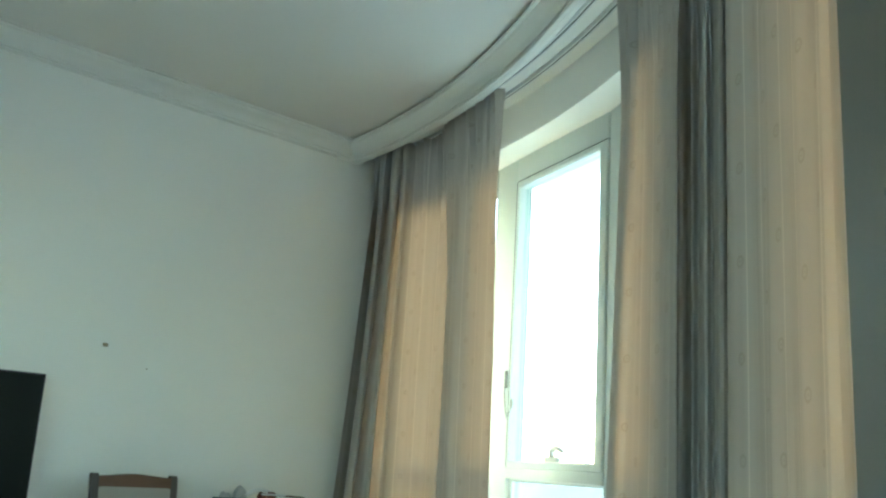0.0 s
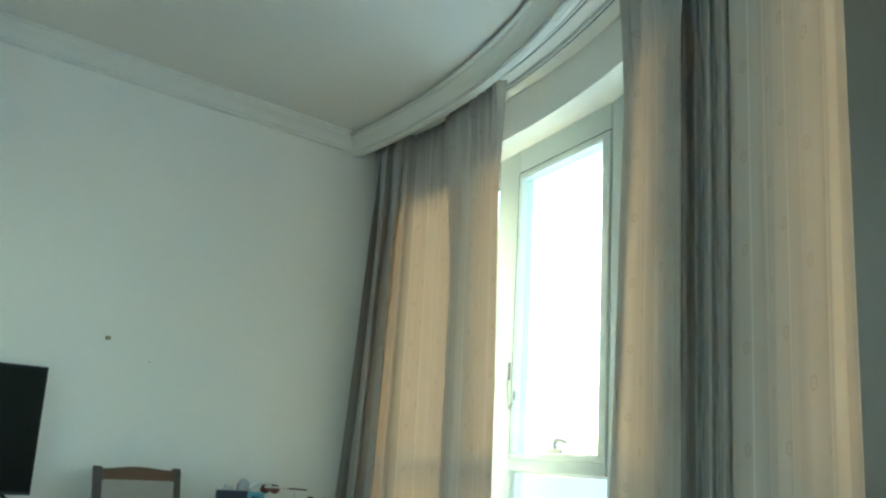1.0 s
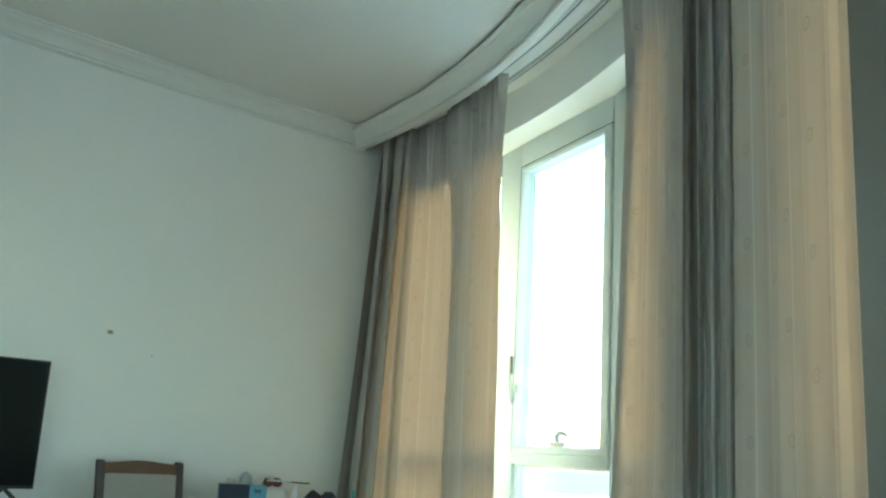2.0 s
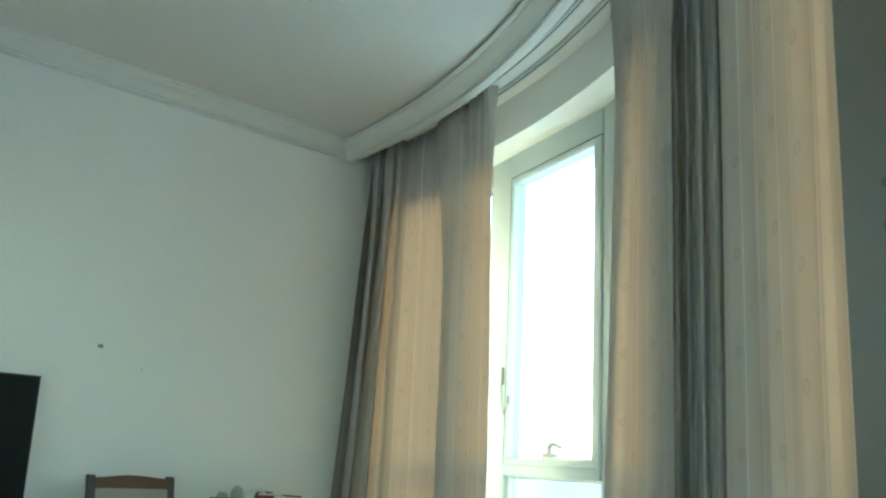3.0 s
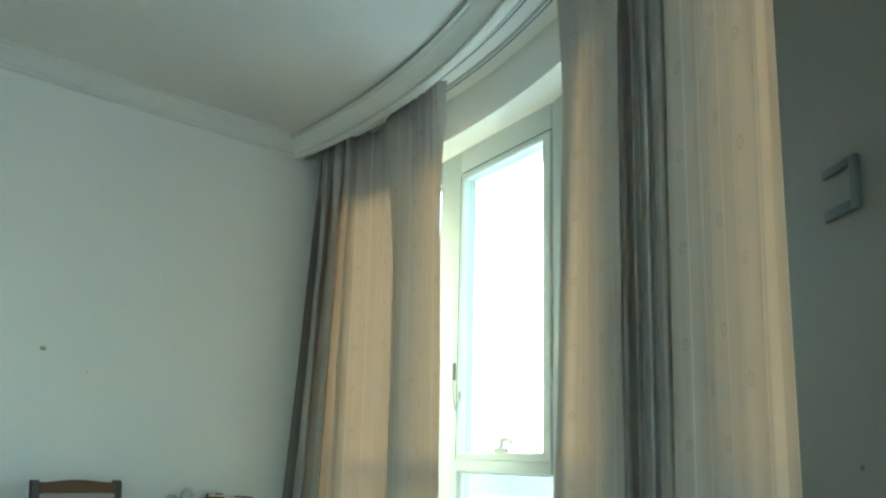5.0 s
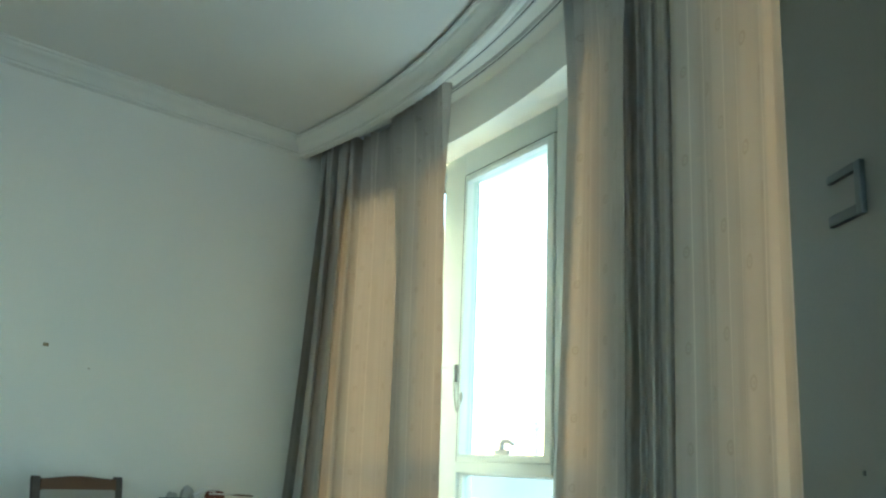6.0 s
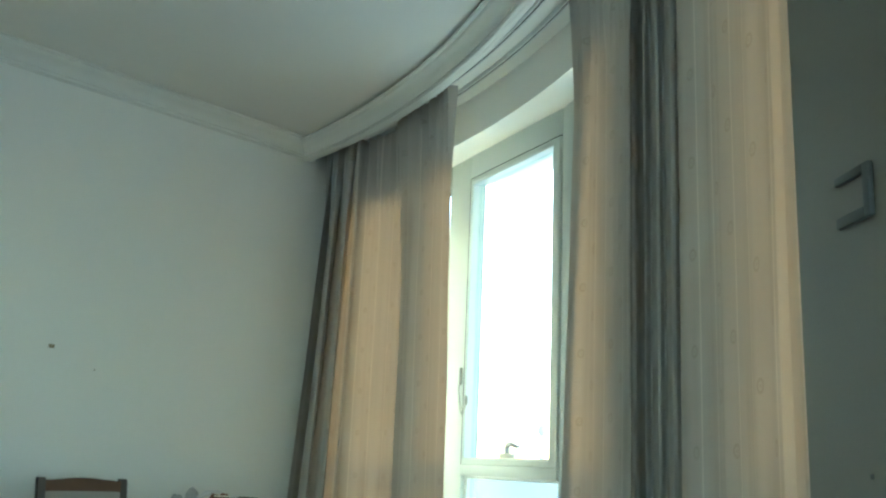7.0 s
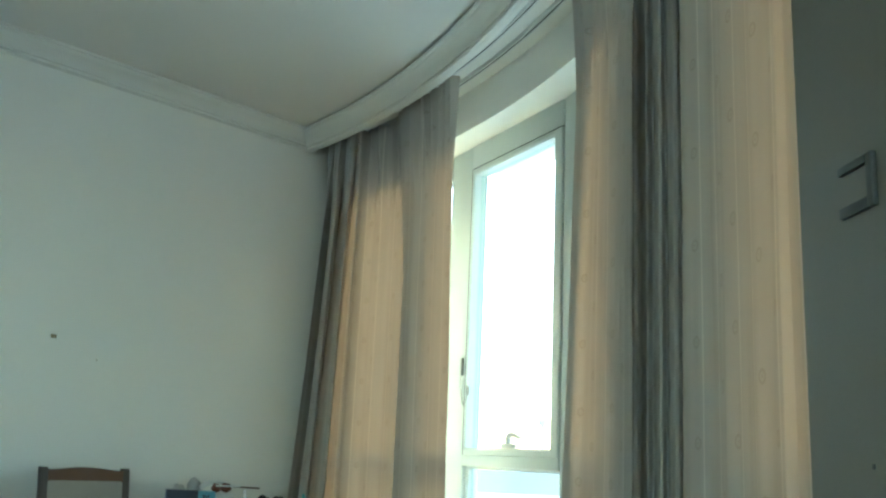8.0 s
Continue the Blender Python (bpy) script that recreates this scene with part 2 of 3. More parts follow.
# hidden pier, added to keep daylight off part of the right curtain
structure("wall_bow_light_block", arc_solid([(R_IN + 0.03, SILL), (R_IN + 0.03, LINTEL), (R_OUT, LINTEL), (R_OUT, SILL)], -32.3, -38.8, 10), WALL,
          "unseen off-white pier added behind the curtain to block daylight", "wall")
structure("wall_bow_end", arc_solid([(R_IN, SILL), (R_IN, LINTEL), (R_OUT, LINTEL), (R_OUT, SILL)], -47.6, A_END, 8), WALL,
          "off-white pier at the far end of the bow window", "wall")

# straight wall that goes on from the bow, past the camera
W_DIR = 50.0
wx, wy = 1.415, 0.634
wd = Vector((math.cos(radians(W_DIR)), math.sin(radians(W_DIR)), 0))
wnorm = Vector((wd.y, -wd.x, 0))
WALL_M = Matrix(((wd.x, wnorm.x, 0, wx), (wd.y, wnorm.y, 0, wy), (0, 0, 1, 0), (0, 0, 0, 1)))
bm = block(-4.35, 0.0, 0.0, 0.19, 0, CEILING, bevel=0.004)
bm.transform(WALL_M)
structure("wall_east", bm, SHADED_WALL, "plain wall beside the curtain, its shade put in as darker grey", "wall")
# wall behind the camera, long glazed opening added to light the plain wall
SOUTH_M = Matrix(((-1, 0, 0, 0), (0, -1, 0, -2.6), (0, 0, 1, 0), (0, 0, 0, 1)))
bm = bmesh.new()
for x0, x1, z0, z1 in ((1.25, 1.6, 0, CEILING), (1.6, 6.5, 0, 0.10), (1.6, 6.5, 2.60, CEILING), (6.5, 6.7, 0, CEILING)):
    box(bm, x0, x1, 0.0, 0.19, z0, z1)
bm.transform(SOUTH_M)
structure("wall_south", bm, WALL, "plain off-white painted wall with a long opening added for fill light", "wall")

# ---- mouldings ----
# depth from the wall, height below the ceiling
CROWN = [(0, 0), (0.108, 0), (0.108, -0.009), (0.105, -0.012), (0.090, -0.012), (0.088, -0.016), (0.083, -0.023), (0.072, -0.029), (0.058, -0.037), (0.045, -0.048),
         (0.036, -0.060), (0.030, -0.074), (0.028, -0.080), (0.018, -0.081), (0.017, -0.087), (0.022, -0.091), (0.022, -0.097), (0.016, -0.101), (0.006, -0.102), (0.0, -0.107)]
bm = sweep(bmesh.new(), [[(x, YN - d, CEILING + h) for d, h in CROWN] for x in (-6.7, 3.33)])
structure("trim_cornice_north", bm, PLASTER, "white moulded plaster cornice along the ceiling", "cornice", True)
R_PEL = 5.475
# the curved run stands off the ceiling with a narrow shadow gap
GAP = [(0, 0), (0.066, 0), (0.066, -0.014), (0.110, -0.014), (0.110, -0.022), (0.105, -0.025)]
bm = arc_solid([(R_PEL - d, CEILING + h) for d, h in GAP + [(d, h - 0.012) for d, h in CROWN[4:-1]] + [(0.0, -0.110)]], -2.4, -52.0, 96)
structure("trim_cornice_bow", bm, PLASTER, "white moulded plaster cornice curving along the curtain pocket", "cornice", True)
structure("trim_pelmet", arc_solid([(R_PEL, CEILING), (R_PEL, CEILING - 0.108), (R_PEL + 0.006, CEILING - 0.112), (R_PEL + 0.024, CEILING - 0.112), (R_PEL + 0.03, CEILING - 0.108), (R_PEL + 0.03, CEILING)], -2.4, -52.0, 96), PLASTER,
          "white curved pelmet board hiding the curtain rails", "pelmet", True)
for i, r in enumerate((5.595, 5.70)):
    rail = new("curtain_rail")
    rail.location = polar(r, -20, CEILING)
    tagged(rail, "white curved double-lipped curtain rail under the ceiling", "curtain rail", "curtain rails")
    inv = Matrix.Translation(-rail.location)
    w = 0.013
    # the slot's shade is a near-black strip laid inside the channel
    for nm, prof, mt in (("channel", [(r - w, CEILING), (r - w, CEILING - 0.02), (r - 0.005, CEILING - 0.02), (r - 0.005, CEILING - 0.014), (r + 0.005, CEILING - 0.014), (r + 0.005, CEILING - 0.02), (r + w, CEILING - 0.02), (r + w, CEILING)], RAIL),
                         ("slot", [(r - 0.005, CEILING - 0.0135), (r - 0.005, CEILING - 0.0165), (r + 0.005, CEILING - 0.0165), (r + 0.005, CEILING - 0.0135)], GROOVE)):
        b2 = arc_solid(prof, -3.2, -52.0, 96)
        b2.transform(inv)
        part(nm, b2, mt, rail)

# ---- windows: flat units set round the bow ----
UNIT_A = -16.6
un = Vector((math.cos(radians(UNIT_A)), math.sin(radians(UNIT_A)), 0))
ut = Vector((-un.y, un.x, 0))
UNIT_C = un * 2.466 + ut * 3.908
STEP = 10.6


def unit_matrix(k):
    base = Matrix(((ut.x, un.x, 0, UNIT_C.x), (ut.y, un.y, 0, UNIT_C.y), (0, 0, 1, 0), (0, 0, 0, 1)))
    c = Matrix.Translation((CX, CY, 0))
    return c @ Matrix.Rotation(radians(STEP * k), 4, "Z") @ c.inverted() @ base


def sash_ring(x0, x1, z0, z1, w, y0, y1, bevel=0.004):
    """Four mitred bars round an opening, as one mesh with a stepped inner lip; w: the bars' widths at x0, x1, z0 and z1."""
    wl, wr, wb, wt = w
    prof = [(0.0, 0.0, y0 + bevel), (0.0, bevel, y0), (1.0, -0.010, y0), (1.0, -0.007, y0 + 0.004), (1.0, 0.0, y0 + 0.007), (1.0, 0.0, y1), (0.0, 0.0, y1)]
    bm = bmesh.new()
    corners = [(x0, z0, 1, 1, wl, wb), (x1, z0, -1, 1, wr, wb), (x1, z1, -1, -1, wr, wt), (x0, z1, 1, -1, wl, wt)]
    rings = [[bm.verts.new((x + sx * (k * wx + d), y, z + sz * (k * wz + d))) for k, d, y in prof] for x, z, sx, sz, wx, wz in corners]
    for a, b in zip(rings, rings[1:] + rings[:1]):
        for k in range(len(prof)):
            bm.faces.new((a[k], a[(k + 1) % len(prof)], b[(k + 1) % len(prof)], b[k]))
    return bm


def window(k, index, x_left=0.432, fixed=False, x_right=-0.432):
    """Window unit: posts, head, transom, opening sash, fixed lower light, panes."""
    top = new("window_%d" % index)
    top.matrix_world = unit_matrix(k)
    tagged(top, "tall white-framed window with an opening sash over a fixed pane", "window", "bow windows", kind="structure")
    xl, xr = x_left, x_right
    part("post", block(xl + 0.004, xl + 0.225, 0.0, 0.10, SILL, LINTEL, bevel=0.004), FRAME, top, "broad white window post")
    part("head", block(xr, xl + 0.003, -0.002, 0.10, 2.7115, LINTEL, bevel=0.003), FRAME, top)
    part("transom", block(xr, xl + 0.003, -0.004, 0.10, 1.084, 1.1375, bevel=0.002), FRAME, top)
    part("jamb", block(xr - 0.010, xr - 0.0005, 0.006, 0.03 if fixed else 0.10, SILL, LINTEL), FRAME, top)
    part("bottom_rail", block(xr, xl + 0.003, 0.0, 0.10, SILL, SILL + 0.07, bevel=0.004), FRAME, top)
    if fixed:
        part("head_strip", block(xr, xl, 0.03, 0.06, 2.700, 2.711, bevel=0.003), FRAME, top)
        part("seal", block(xr, xl, 0.034, 0.058, 2.690, 2.6995), GROOVE, top, "near-black seal strip that darkens the frame's gap")
        part("pane", block(xr - 0.004, xl, 0.044, 0.050, 1.14, 2.69), GLASS, top, "clear green-tinted fixed pane")
        part("lower_pane", block(xr - 0.004, xl, 0.044, 0.050, SILL + 0.07, 1.07), GLASS, top, "clear green-tinted fixed pane")
        return top
    sash = part("sash", sash_ring(xr + 0.004, xl - 0.004, 1.138, 2.706, (0.066, 0.016, 0.038, 0.034), -0.006, 0.075), FRAME, top, "white opening sash")
    part("pane", block(xr + 0.05, xl - 0.012, 0.040, 0.046, 1.16, 2.69), GLASS, sash, "clear green-tinted pane")
    # seals fill the sash gaps, the gaps' shadow put into their black
    part("seal", block(xl - 0.0035, xl + 0.0035, -0.003, 0.09, 1.14, 2.705), GROOVE, top, "near-black seal strip that darkens the frame's gap")
    part("seal", block(xr + 0.004, xl - 0.004, -0.003, 0.07, 2.7065, 2.711), GROOVE, top, "near-black seal strip that darkens the frame's gap")
    part("bead", sash_ring(xr + 0.002, xl - 0.002, SILL + 0.072, 1.083, (0.014, 0.018, 0.03, 0.012), 0.020, 0.060, 0.002), FRAME, top)
    part("lower_pane", block(xr + 0.02, xl - 0.02, 0.044, 0.050, SILL + 0.09, 1.076), GLASS, top, "clear green-tinted fixed pane")
    return top


win = window(0, 1)
window(1, 2, 0.235, True)
window(-1, 3, x_right=-0.356)
window(-2, 4, x_left=-0.22, x_right=-0.85)
# long glazed opening behind the camera, unseen, added as fill light
side = new("window_5")
side.matrix_world = SOUTH_M
tagged(side, "long white-framed glazed opening, unseen, added as fill light", "window", kind="structure")
for i in range(6):
    x = 1.63 + 0.968 * i
    part("post", block(x - 0.028, x + 0.028, 0.06, 0.13, 0.151, 2.549, bevel=0.003), FRAME, side)
    if i < 5:
        part("pane", block(x + 0.0285, x + 0.968 - 0.0285, 0.09, 0.096, 0.151, 2.549), GLASS, side)
for z in (0.101, 2.55):
    part("rail", block(1.602, 6.498, 0.06, 0.13, z, z + 0.049, bevel=0.003), FRAME, side)

# lever handle on the sash's bottom rail
b = bmesh.new()
box(b, -0.098, 0.020, -0.026, -0.005, 1.176, 1.200, bevel=0.005)
handle = part("handle", b, METAL, win, "grey lever handle on the bottom rail")
b = bmesh.new()
box(b, -0.058, -0.030, -0.034, -0.010, 1.1985, 1.232, bevel=0.006)
tube(b, [(-0.044, -0.022, 1.228), (-0.062, -0.024, 1.239), (-0.09, -0.026, 1.241), (-0.12, -0.027, 1.236), (-0.145, -0.028, 1.227), (-0.160, -0.028, 1.230)],
     [0.014, 0.014, 0.012, 0.011, 0.011, 0.009], 12)
part("lever", b, METAL, handle)
# safety chain at the sash's edge
b = block(0.452, 0.466, -0.016, -0.001, 1.555, 1.648, bevel=0.003)
holder = part("chain_holder", b, CHAIN, win, "slim grey chain holder on the post")
b = bmesh.new()
steps = 22
for i in range(steps):
    f = i / (steps - 1)
    if f < 0.7:
        g = f / 0.7
        c = Vector((0.466 - 0.036 * g ** 2, -0.012, 1.565 - 0.165 * g))
    else:
        g = (f - 0.7) / 0.3
        c = Vector((0.430 - 0.045 * g, -0.012, 1.400 + 0.05 * g ** 1.5))
    turn = Matrix.Rotation(radians(90 * (i % 2)), 4, "Z")
    ring = [Vector((0.0042 * math.cos(a), 0, 0.0072 * math.sin(a))) for a in [2 * math.pi * k / 8 for k in range(9)]]
    tube(b, [c + turn @ q for q in ring], 0.0014, 5)
part("chain", b, CHAIN, win, "thin metal safety chain")
b = bmesh.new()
bmesh.ops.create_uvsphere(b, u_segments=14, v_segments=8, radius=1.0)
b.transform(Matrix.Translation((0.384, -0.012, 1.470)) @ Matrix.Diagonal((0.016, 0.006, 0.028, 1)))
part("chain_plate", b, CHAIN, win, "oval grey chain plate")


# ---- curtains ----
def on_ray(az, r):
    """The point at radius r of the bow, seen from the room's origin towards az."""
    d = Vector((math.cos(radians(az)), math.sin(radians(az))))
    q = d.x * CX + d.y * CY
    s = q + math.sqrt(q * q - (CX * CX + CY * CY - r * r))
    return Vector((d.x * s, d.y * s))


def smooth_line(pts, step):
    """A Catmull-Rom line through pts, cut into short even steps."""
    out = []
    ext = [pts[0] * 2 - pts[1]] + pts + [pts[-1] * 2 - pts[-2]]
    for p0, p1, p2, p3 in zip(ext, ext[1:], ext[2:], ext[3:]):
        n = max(2, int((p2 - p1).length / step))
        for i in range(n):
            t = i / n
            out.append(0.5 * (2 * p1 + (p2 - p0) * t + (2 * p0 - 5 * p1 + 4 * p2 - p3) * t * t + (3 * p1 - p0 - 3 * p2 + p3) * t ** 3))
    out.append(pts[-1])
    return out


def curtain(name, label, folds, lead, seed, pleats, swell=None, flare=0.0, trail=0.0, ridge_line=None):
    """A curtain whose folds in plan are (azimuth, radius); lead: how far its leading edge drifts towards the floor."""
    plan = smooth_line([on_ray(a, r) for a, r in folds], 0.008)
    n = len(plan)
    run = [0.0]
    for p, q in zip(plan, plan[1:]):
        run.append(run[-1] + (q - p).length)
    total = run[-1]
    tip = None
    if swell:
        goal = on_ray(swell[0], swell[1])
        tip = run[min(range(n), key=lambda i: (plan[i] - goal).length)]
    first = 0.0
    if ridge_line:
        goal = on_ray(*ridge_line)
        first = run[min(range(n), key=lambda i: (plan[i] - goal).length)] - 0.05
    top, low = CEILING - 0.026, 0.02
    heights = [top, top - 0.012, top - 0.03, top - 0.06, top - 0.09, top - 0.12, top - 0.16] + [top - 0.16 - (top - 0.16 - low) * (i / 44) for i in range(1, 45)]
    bm = bmesh.new()
    uvl = bm.loops.layers.uv.new("UVMap")
    mid = Vector((CX, CY))
    grid = []
    for z in heights:
        f = (top - z) / (top - low)
        line = []
        for i, p in enumerate(plan):
            w = run[i] / total
            out = (p - mid).normalized()
            tan = Vector((-out.y, out.x))
            # ripples that wander down the cloth; small near the heading, where pinch pleats hold it
            ease = min(1.0, f * 4)
            rip = 0.007 * ease * noise.noise((run[i] * 9 + seed, z * 0.5, seed)) + 0.003 * noise.noise((run[i] * 26, z * 0.9, seed + 7)) * ease
            rip += 0.002 * ease * noise.noise((run[i] * 40, z * 2.2, seed + 3))
            head = max(0.0, 1 - (top - z) / 0.55)
            ph = (run[i] / 0.088 + 0.25 * noise.noise((run[i] * 3, seed, 0))) % 1.0
            pinch = -0.040 * head ** 1.3 * math.exp(-((ph - 0.5) / (0.10 + 0.22 * (1 - head))) ** 2) + 0.006 * head
            pinch += 0.024 * head ** 1.0 * math.sin(run[i] * 2 * math.pi / 0.047 + 1.5 * noise.noise((run[i] * 4, 0, seed)))
            drift = lead * (f ** 1.3) * (1 - w) ** 8 + trail * f * w ** 3 + 0.008 * noise.noise((z * 0.8, w * 6, seed + 11)) * f
            if tip is not None:
                drift += swell[2] * max(0.0, 1 - f * 3.2) * math.exp(-((run[i] - tip) / 0.10) ** 2)
            rip -= flare * f ** 1.1 * max(0.0, 1 - (p - plan[0]).length / 0.42) ** 1.3
            q = p + out * (rip + pinch) + tan * drift
            line.append(bm.verts.new((q.x, q.y, z + (0.006 * noise.noise((run[i] * 14, 3, seed)) if f < 0.02 else 0))))
        grid.append(line)
    for j in range(len(grid) - 1):
        for i in range(n - 1):
            fc = bm.faces.new((grid[j][i], grid[j][i + 1], grid[j + 1][i + 1], grid[j + 1][i]))
            for lp, (ii, jj) in zip(fc.loops, ((i, j), (i + 1, j), (i + 1, j + 1), (i, j + 1))):
                lp[uvl].uv = (run[ii] - first + 2.7, heights[jj])
    top_ob = new(name)
    top_ob.location = (plan[n // 2].x, plan[n // 2].y, 0)
    tagged(top_ob, label, "curtain", "curtains of the bow window")
    bm.transform(Matrix.Translation(-top_ob.location))
    part("cloth", bm, FABRIC, top_ob)
    # heading hooks
    for k in range(pleats):
        i = min(n - 1, int((k + 0.5) / pleats * n))
        p = plan[i]
        out = (p - mid).normalized()
        c = Vector((p.x + out.x * 0.012, p.y + out.y * 0.012, 0)) - Vector((top_ob.location.x, top_ob.location.y, 0))
        hb = tube(bmesh.new(), [c + Vector((0, 0, CEILING - 0.022)), c + Vector((0, 0, CEILING - 0.06)), c + Vector((out.x * 0.01, out.y * 0.01, CEILING - 0.068))], 0.0025, 6)
        part("hook", hb, WHITE, top_ob)
    return top_ob


curtain("curtain", "cream striped curtain gathered beside the room corner, glowing in sunlight",
        [(52.9, 5.61), (52.7, 5.68), (52.55, 5.71), (52.45, 5.67), (52.45, 5.60), (52.3, 5.585), (52.15, 5.63), (52.1, 5.69), (52.0, 5.715), (51.85, 5.67), (51.85, 5.61), (51.65, 5.59),
         (51.5, 5.63), (51.45, 5.69), (51.35, 5.715), (51.2, 5.68), (51.2, 5.63), (51.05, 5.62), (50.8, 5.66), (50.4, 5.695), (50.0, 5.70), (49.6, 5.685),
         (48.9, 5.71), (48.2, 5.70), (47.7, 5.725), (47.5, 5.70), (47.75, 5.66), (48.1, 5.635), (47.6, 5.60), (46.9, 5.62), (46.2, 5.605), (45.7, 5.60), (45.25, 5.602)],
        0.0, 2.0, 14, (48.1, 5.635, 0.10), 0.20, -0.12, (49.6, 5.685))
curtain("curtain", "cream striped curtain with ring motifs, backlit between window and bare wall",
        [(35.6, 5.685), (36.5, 5.69), (37.0, 5.68), (37.15, 5.655), (36.8, 5.62), (36.1, 5.635), (35.3, 5.61), (34.5, 5.62), (33.75, 5.58), (33.62, 5.60), (33.75, 5.614),
         (33.6, 5.635), (33.2, 5.650), (32.85, 5.632), (32.45, 5.662), (32.0, 5.636), (31.6, 5.664), (31.15, 5.638), (30.75, 5.660), (30.35, 5.668), (30.2, 5.69), (30.6, 5.71),
         (32.0, 5.715), (33.1, 5.72), (33.4, 5.735), (33.0, 5.75), (31.6, 5.748), (30.4, 5.75), (29.6, 5.735), (29.4, 5.69), (29.9, 5.63), (30.65, 5.612),
         (30.6, 5.588), (29.9, 5.582), (29.1, 5.594), (28.2, 5.58), (27.3, 5.588), (26.4, 5.578), (25.6, 5.586), (24.9, 5.576), (24.3, 5.59), (23.6, 5.585), (23.0, 5.592), (22.75, 5.60)],
        0.30, 5.0, 14, None, 0.0, 0.075, (27.3, 5.588))

# ---- bracket on the shaded wall ----
br = new("wall_bracket")
br.matrix_world = WALL_M @ Matrix.Translation((-0.183, 0, 1.513))
tagged(br, "square C-shaped dull grey metal handle fixed to the wall", "handle")
part("bar", block(-0.0475, -0.0310, -0.009, -0.0005, -0.0385, 0.0385, bevel=0.0015), BRACKET, br)
for z0, h in ((-0.0385, 0.0160), (0.0265, 0.0120)):
    part("arm", block(-0.0308, 0.0435, -0.009, -0.0005, z0, z0 + h, bevel=0.0015), BRACKET, br)
b = block(-0.183, -0.177, -0.003, 0.0, 1.125, 1.132, bevel=0.001)
b.transform(WALL_M)
tagged(mesh_object("wall_plug", b, BRACKET), "tiny dark plug in the shaded wall", "wall plug")

# marks on the plain wall
b = block(1.829, 1.857, YN - 0.003, YN - 0.0003, 1.610, 1.628, bevel=0.001)
tagged(mesh_object("tape_scrap", b, TAPE), "small scrap of tan tape on the white wall", "tape")
b = block(2.072, 2.079, YN - 0.002, YN - 0.0003, 1.521, 1.527, bevel=0.0006)
tagged(mesh_object("wall_nail", b, TAPE), "tiny nail head in the white wall", "nail")


# ---- dining chair against the wall ----
def chair(x, y):
    """Wooden chair, its back at local y = 0, facing -y."""
    top = new("dining_chair")
    top.location = (x, y, 0)
    tagged(top, "dark wooden dining chair with grey-beige upholstered back, against wall", "chair")
    for sx in (-1, 1):
        b = bmesh.new()
        st = []
        for z, off, w in ((0, 0.05, 0.032), (0.25, 0.02, 0.036), (0.45, 0.0, 0.040), (0.7, 0.015, 0.036), (0.9, 0.05, 0.034), (0.985, 0.066, 0.036), (0.998, 0.069, 0.030)):
            cx = sx * 0.200
            st.append([(cx - w / 2, off - 0.016, z), (cx + w / 2, off - 0.016, z), (cx + w / 2, off + 0.016, z), (cx - w / 2, off + 0.016, z)])
        sweep(b, st)
        part("back_post", b, WOOD_DARK, top)
        part("front_leg", tube(bmesh.new(), [(sx * 0.2, -0.40, 0), (sx * 0.2, -0.40, 0.25), (sx * 0.2, -0.40, 0.425)], [0.014, 0.018, 0.022], 12), WOOD, top)
        part("side_rail", block(sx * 0.2 - 0.012, sx * 0.2 + 0.012, -0.38, -0.02, 0.36, 0.425, bevel=0.003), WOOD, top)
    st = []
    for i in range(17):
        u = -1 + 2 * i / 16
        hump = 0.020 * math.cos(u * math.pi / 2) ** 2 - 0.004 * math.cos(u * math.pi) 
        zt, zb = 0.984 + hump, 0.936 - 0.016 * math.cos(u * math.pi / 2)
        yy = 0.052 + 0.016 * (1 - u * u)
        st.append([(u * 0.183, yy - 0.012, zb), (u * 0.183, yy - 0.008, zt), (u * 0.183, yy + 0.012, zt), (u * 0.183, yy + 0.012, zb)])
    part("crest_rail", sweep(bmesh.new(), st), WOOD, top, "curved dark wooden crest rail")
    st = []
    for i in range(13):
        u = -1 + 2 * i / 12
        e = 0.010 * (1 - u ** 4)
        yb = 0.016 * (1 - u * u)
        st.append([(u * 0.182, yb - 0.010 - e, 0.50), (u * 0.182, yb + 0.010 - e, 0.70), (u * 0.182, yb + 0.042 - e, 0.938), (u * 0.182, yb + 0.060, 0.938), (u * 0.182, yb + 0.03, 0.70), (u * 0.182, yb + 0.012, 0.50)])
    part("back_pad", sweep(bmesh.new(), st), UPHOLSTERY, top, "grey-beige woven upholstered pad")
    part("bottom_rail", block(-0.18, 0.18, -0.01, 0.014, 0.455, 0.498, bevel=0.003), WOOD, top)
    part("seat", block(-0.225, 0.225, -0.43, 0.018, 0.4255, 0.475, bevel=0.018, seg=3), UPHOLSTERY, top)
    part("front_rail", block(-0.185, 0.185, -0.41, -0.386, 0.36, 0.425, bevel=0.003), WOOD, top)
    return top


chair(2.012, 4.35)


# ---- tables ----
def table(x0, x1, y0, y1, h, label):
    top = new("side_table")
    top.location = ((x0 + x1) / 2, (y0 + y1) / 2, 0)
    tagged(top, label, "table", "tables along the wall")
    a, c = (x1 - x0) / 2, (y1 - y0) / 2
    part("tabletop", block(-a, a, -c, c, h - 0.03, h, bevel=0.005), TABLE, top)
    for sx in (-1, 1):
        for sy in (-1, 1):
            part("leg", block(sx * (a - 0.04) - 0.022, sx * (a - 0.04) + 0.022, sy * (c - 0.04) - 0.022, sy * (c - 0.04) + 0.022, 0, h - 0.0305, bevel=0.003), TABLE, top)
    return top


H_TV, H_SIDE = 0.78, 0.75
